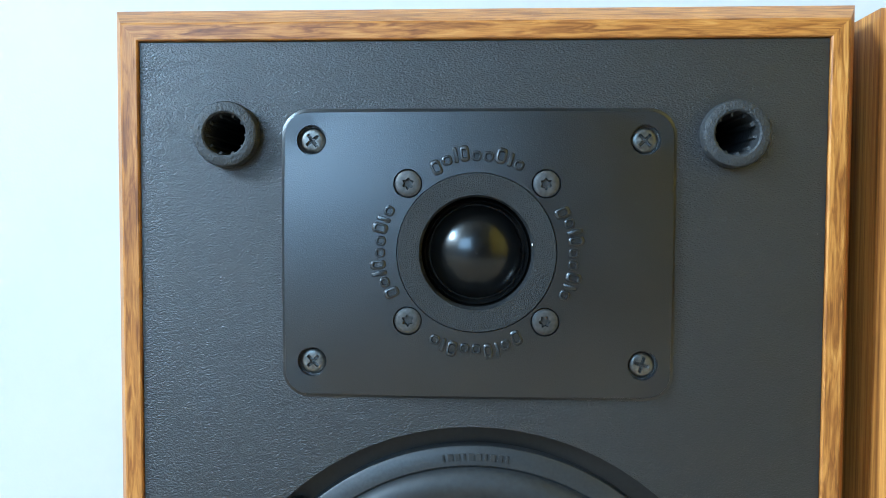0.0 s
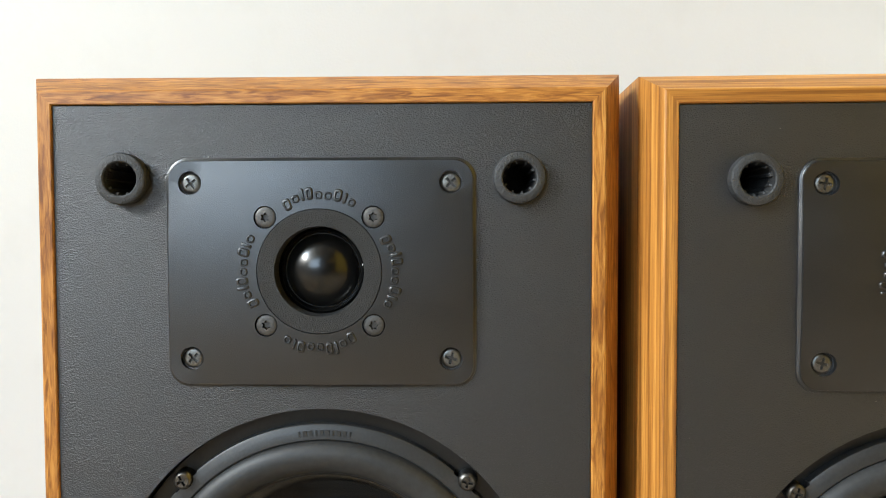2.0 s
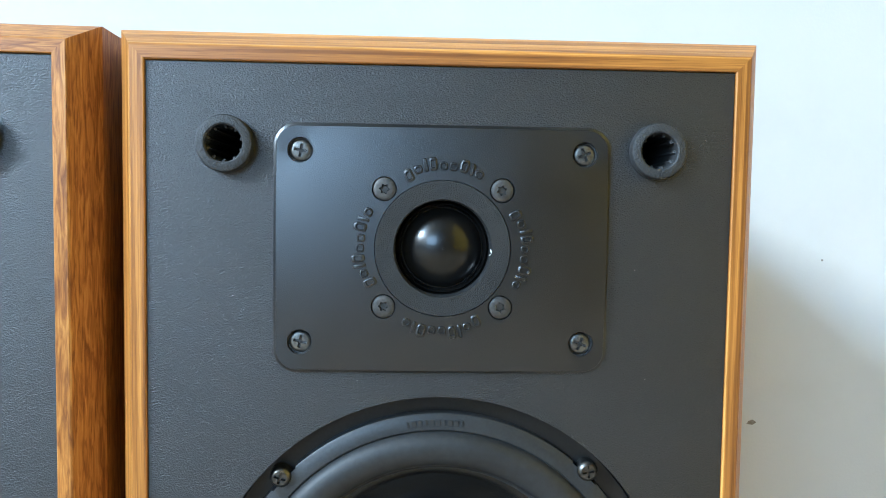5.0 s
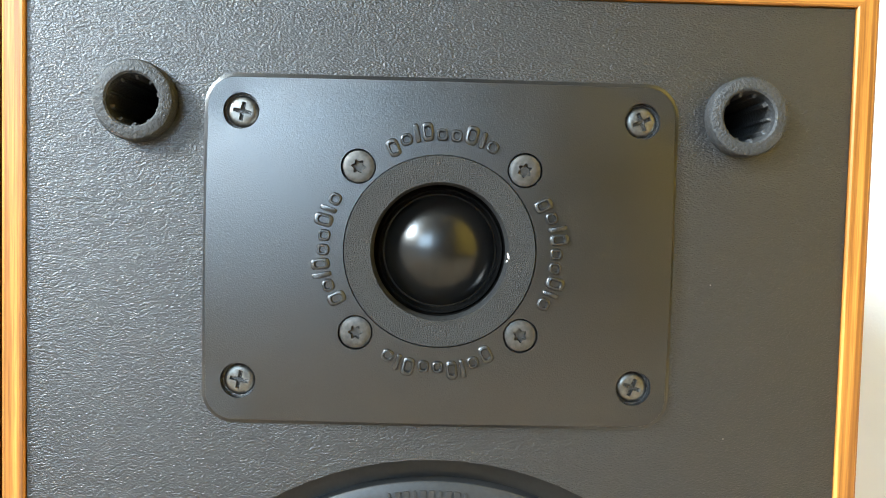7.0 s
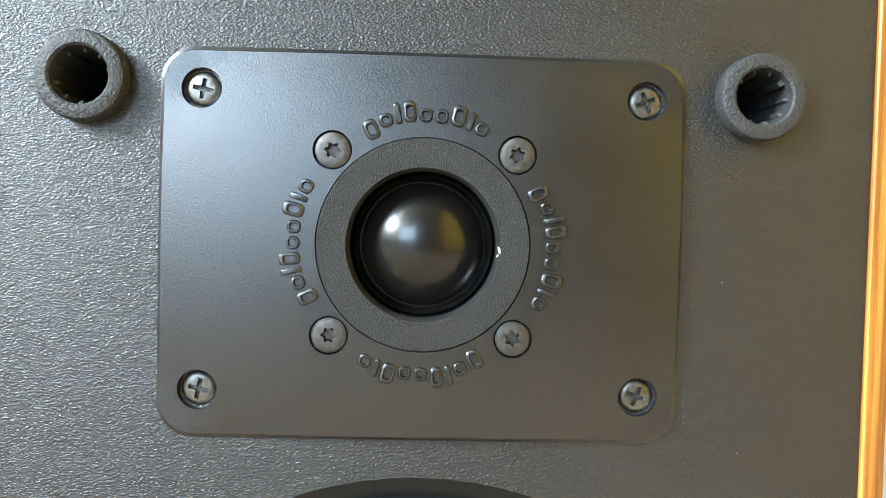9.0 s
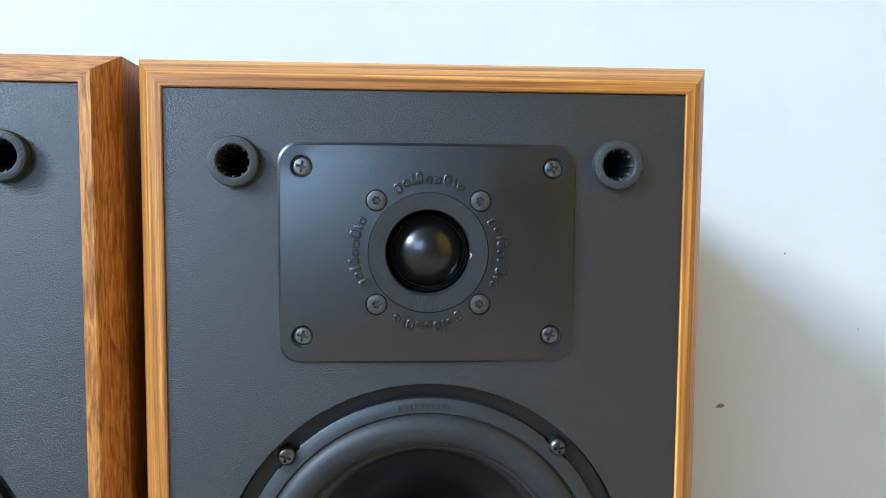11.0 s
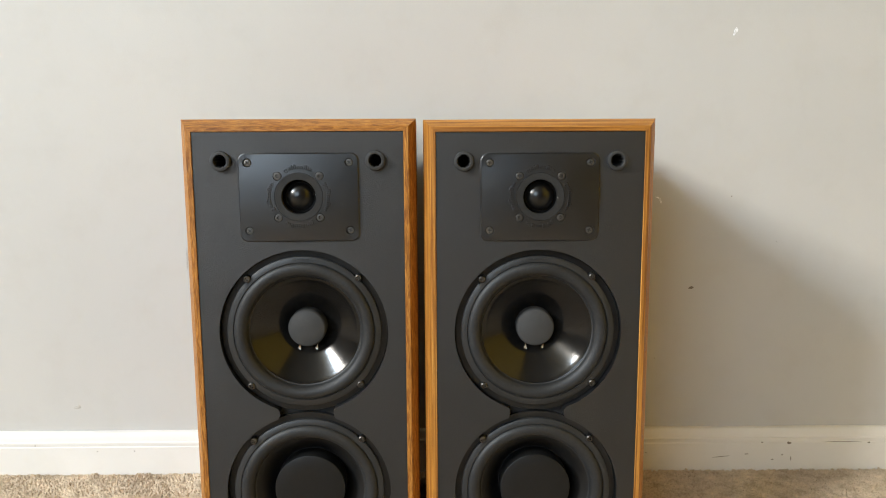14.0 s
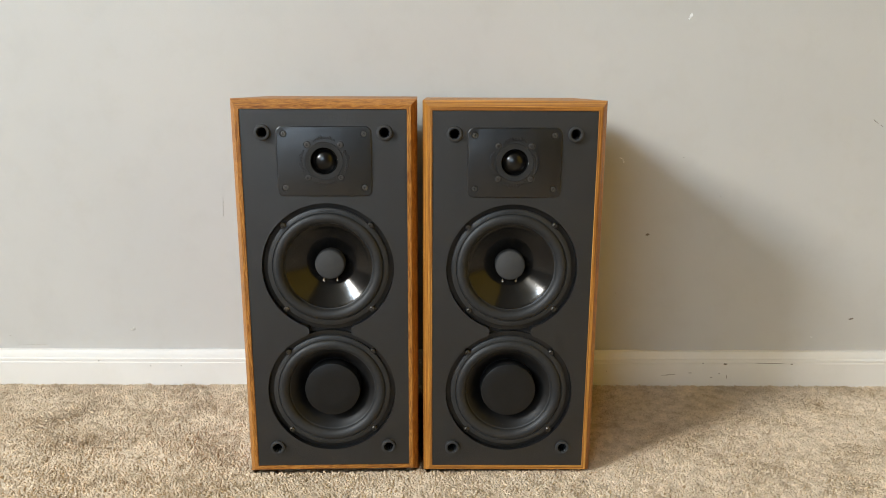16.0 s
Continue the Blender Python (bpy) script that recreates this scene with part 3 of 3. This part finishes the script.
def stamp_mesh():
    """Raised, unreadable figures on the gasket, as small bars."""
    bm = bmesh.new()
    for i, w in enumerate((0.6, 1.5, 1.5, 0.7, 1.5, 1.5, 0.7, 1.4, 1.5, 0.6)):
        a = math.pi / 2 + (i - 4.5) * 0.0295
        vs = cuboid(bm, -w / 2000, w / 2000, -0.00012, 0.0002, -0.0011, 0.0011)
        bmesh.ops.transform(bm, verts=vs, matrix=Matrix.Rotation(math.pi / 2 - a, 4, "Y") @ Matrix.Translation((0, 0, 0.0772)))
    return finish(bm, "serial_stamp", GASKET, False)


M_BAFFLE, M_BOARD, M_PLATE, M_MARKS, M_STAMP = baffle_mesh(), board_mesh(), plate_mesh(), mark_meshes(), stamp_mesh()
M_CROSS = screw_mesh("cross_screw", 0.0043, 0.0016, 4, DULL, 0.0024, 0.00058)
M_PAN = screw_mesh("pan_screw", 0.0040, 0.0024, 4, STEEL, 0.0023, 0.00058)
M_STAR = screw_mesh("star_screw", 0.0042, 0.0006, 6, GREYED, 0.0019, 0)
M_FLANGE = finish(lathe([(0.0873, 0.0124), (0.0875, 0.0082), (0.0870, 0.0076), (0.0800, 0.0074), (0.0745, 0.0074), (0.0735, 0.0130)], 128), "flange", BASKET)
M_GASKET = finish(lathe([(0.0808, 0.0076), (0.0806, 0.0040), (0.0800, 0.0035), (0.0745, 0.0032), (0.0735, 0.0040), (0.0733, 0.0070)], 240, radial=notched), "gasket", GASKET, True, 40)
ROLL = [(0.0738 - 0.0071 * (1 - math.cos(math.pi * i / 14)), 0.0046 - 0.0060 * math.sin(math.pi * i / 14) + 0.0028 * i / 14) for i in range(15)]
M_ROLL = finish(lathe(ROLL + [(0.0590, 0.0080), (0.0582, 0.0084)], 128), "surround", RUBBER)
CONE_P = [(0.0602, 0.0094), (0.0590, 0.0088), (0.0575, 0.0094)] + [(0.0575 - 0.0370 * i / 10, 0.0094 + 0.0258 * (i / 10) ** 0.9) for i in range(1, 11)]
M_CONE = finish(lathe(CONE_P + [(0.012, 0.038), (0, 0.038)], 128), "cone", CONE)
M_CAP = finish(lathe([(0.0204, 0.036), (0.0204, 0.0225), (0.0200, 0.0205), (0.0188, 0.0192), (0.015, 0.0182), (0.008, 0.0173), (0, 0.0170)], 72), "dust_cap", CAP)
PR_P = [(0.0602, 0.0094), (0.0590, 0.0088), (0.0570, 0.0098), (0.052, 0.0140), (0.047, 0.0195), (0.0425, 0.0255), (0.040, 0.0290), (0.0385, 0.0300), (0.020, 0.0300), (0, 0.0300)]
M_PRCONE = finish(lathe(PR_P, 128), "radiator_cone", PR_CONE)
M_DISC = finish(lathe([(0.0378, 0.0305), (0.0381, 0.0080), (0.0378, 0.0072), (0.0370, 0.0068), (0.020, 0.0068), (0, 0.0068)], 96), "radiator_disc", DISC)
M_FOAM = finish(lathe([(0.0244, 0.0010), (0.0244, -0.0031), (0.0242, -0.0034), (0.0177, -0.0032), (0.0174, -0.0026), (0.0172, 0.0030)], 96), "face_ring", FOAM)
M_CUP = finish(lathe([(0.0178, 0.0005), (0.0172, 0.0024), (0.0166, 0.0036), (0.0164, 0.0026), (0.0159, 0.0024), (0.0156, 0.0034), (0.0150, 0.0046), (0.0146, 0.0046)], 96), "tweeter_surround", CUP)
BALL = [(0.0146 - 0.0146 * i / 16, 0.0046 - (math.sqrt(0.0178 ** 2 - (0.0146 - 0.0146 * i / 16) ** 2) - math.sqrt(0.0178 ** 2 - 0.0146 ** 2))) for i in range(16)]
M_DOME = finish(lathe(BALL + [(0.0003, -0.00300), (0, -0.0028)], 96), "dome", DOME)


def ribbed(a, k, r):
    """Ten small ribs inside a grommet's bore."""
    return r - 0.0009 if k in (10, 11) and (math.degrees(a) % 36) < 9 else r


def grommet_mesh():
    prof = [(0.0072, 0.035), (0.0074, 0.0004), (0.0098, 0.0004), (0.0102, -0.0006), (0.0102, -0.0034), (0.0098, -0.0042), (0.0090, -0.0046), (0.0071, -0.0046), (0.0066, -0.0042), (0.0064, -0.0024), (0.0064, -0.0018), (0.0064, 0.0340), (0, 0.0345)]
    return finish(lathe(prof, 120, radial=ribbed), "grommet", GROMMET)


M_GROM = grommet_mesh()


def eyelet_mesh():
    bm = lathe([(0.0017, 0.0008), (0.0018, -0.0004), (0.0013, -0.0010), (0.0006, -0.0008), (0, -0.0004)], 20)
    vs = cuboid(bm, -0.0004, 0.0004, -0.0011, -0.0004, 0, 0.0042)
    bmesh.ops.transform(bm, verts=vs, matrix=Matrix.Rotation(0.12, 4, "Y"))
    return finish(bm, "lead_eyelet", BRIGHT)


M_EYE = eyelet_mesh()


def driver(name, box, z, label, seed, turn=0.0):
    """A woofer or radiator: its flange carries gasket, surround, cone and screws."""
    r = random.Random(seed)
    flange = part(name, M_FLANGE, None, box, label, (0, 0, z), turn)
    part("gasket", M_GASKET, None, flange)
    part("surround", M_ROLL, None, flange, "grey rubber half-roll surround")
    for sx in (-1, 1):
        for sz in (-1, 1):
            part("screw", M_PAN, None, flange, "", (sx * SCREW, 0.0040, sz * SCREW), r.uniform(0, 90))
    return flange


def loudspeaker(figured, where, label, seed):
    r = random.Random(seed)
    box = tagged(new("loudspeaker"), label, "loudspeaker", "pair of loudspeakers")
    kind = "figured" if figured else "straight"
    across = wood("oak_veneer_" + kind, 0, figured)
    flat, tall = panel_mesh("top_panel", HALF, across), panel_mesh("side_panel", HIGH / 2, across)
    part("top_panel", flat, None, box, "", (0, 0, HIGH))
    part("bottom_panel", flat, None, box, "", (0, 0, 0), 180)
    part("side_panel", tall, None, box, "", (HALF, 0, HIGH / 2), 90)
    part("side_panel", tall, None, box, "", (-HALF, 0, HIGH / 2), -90)
    bm = bmesh.new()
    cuboid(bm, -HALF + 0.016, HALF - 0.016, DEEP - 0.018, DEEP - 0.002, 0.016, HIGH - 0.016)
    part("back_panel", bm, INSIDE, box, "dark back panel", smooth=False)
    part("sub_baffle", M_BOARD, None, box)
    part("baffle", M_BAFFLE, None, box, "black leather-grained vinyl baffle")
    plate = part("tweeter_plate", M_PLATE, None, box, "satin black plastic tweeter plate", (0, 0, PLATE_Z))
    part("face_ring", M_FOAM, None, plate, "gritty black ring", (0, -0.0014, 0))
    part("tweeter_surround", M_CUP, None, plate, "", (0, -0.0010, 0))
    part("dome", M_DOME, None, plate, "glossy black tweeter dome", (0, -0.0010, 0))
    if figured:
        blot("paint_fleck", plate, 0.0170, 0.0026, 0.0004, 0.0010, 10, CHIP, -0.0042, 61, 0.0003)
    else:
        blot("paint_fleck", plate, 0.0174, -0.0008, 0.0006, 0.0019, -14, CHIP, -0.0044, 62, 0.0004)
        blot("paint_fleck", plate, 0.0171, -0.0020, 0.0004, 0.0008, 30, CHIP, -0.0042, 63, 0.0003)
    for k in range(4):
        for mark in M_MARKS:
            part("embossed_mark", mark, None, plate, "", (0, -0.0044 if k % 2 else -0.0040, 0), 90 * k)
    for x, z in STARS:
        part("star_screw", M_STAR, None, plate, "greyed steel star screw", (x, -0.0034, z), r.uniform(0, 60))
    for x, z in CORNERS:
        part("corner_screw", M_CROSS, None, plate, "dark steel cross-head screw", (x, 0.0008, z), r.uniform(0, 90))
    woofer = driver("woofer", box, WOOFER_Z, "black woofer with a glossy cone", seed + 1, 0.0 if figured else -1.2)
    part("cone", M_CONE, None, woofer, "glossy black plastic cone")
    part("dust_cap", M_CAP, None, woofer, "matt dark grey dust cap")
    part("serial_stamp", M_STAMP, None, woofer, "", (0, 0.0031, 0))
    for x in (-0.0100, 0.0085):
        part("lead_eyelet", M_EYE, None, woofer, "shiny solder eyelet", (x, 0.0300, -0.0245), r.uniform(-10, 10))
    radiator = driver("passive_radiator", box, RADIATOR_Z, "black passive radiator with a flat disc", seed + 2)
    part("radiator_cone", M_PRCONE, None, radiator)
    part("radiator_disc", M_DISC, None, radiator, "dull black flat disc")
    for x, z in PEGS:
        part("grommet", M_GROM, None, box, "black ribbed rubber grille socket", (x, 0, z), r.uniform(0, 36))
    box.matrix_world = where
    return box


loudspeaker(True, pose(-0.1220, 0, 0), "oak-veneered two-way loudspeaker with figured grain, standing on carpet", 11)
loudspeaker(False, pose(0.1236, -0.0052, -0.0013, 0, 0, -1.70), "oak-veneered two-way loudspeaker with straight grain, standing on carpet", 31)
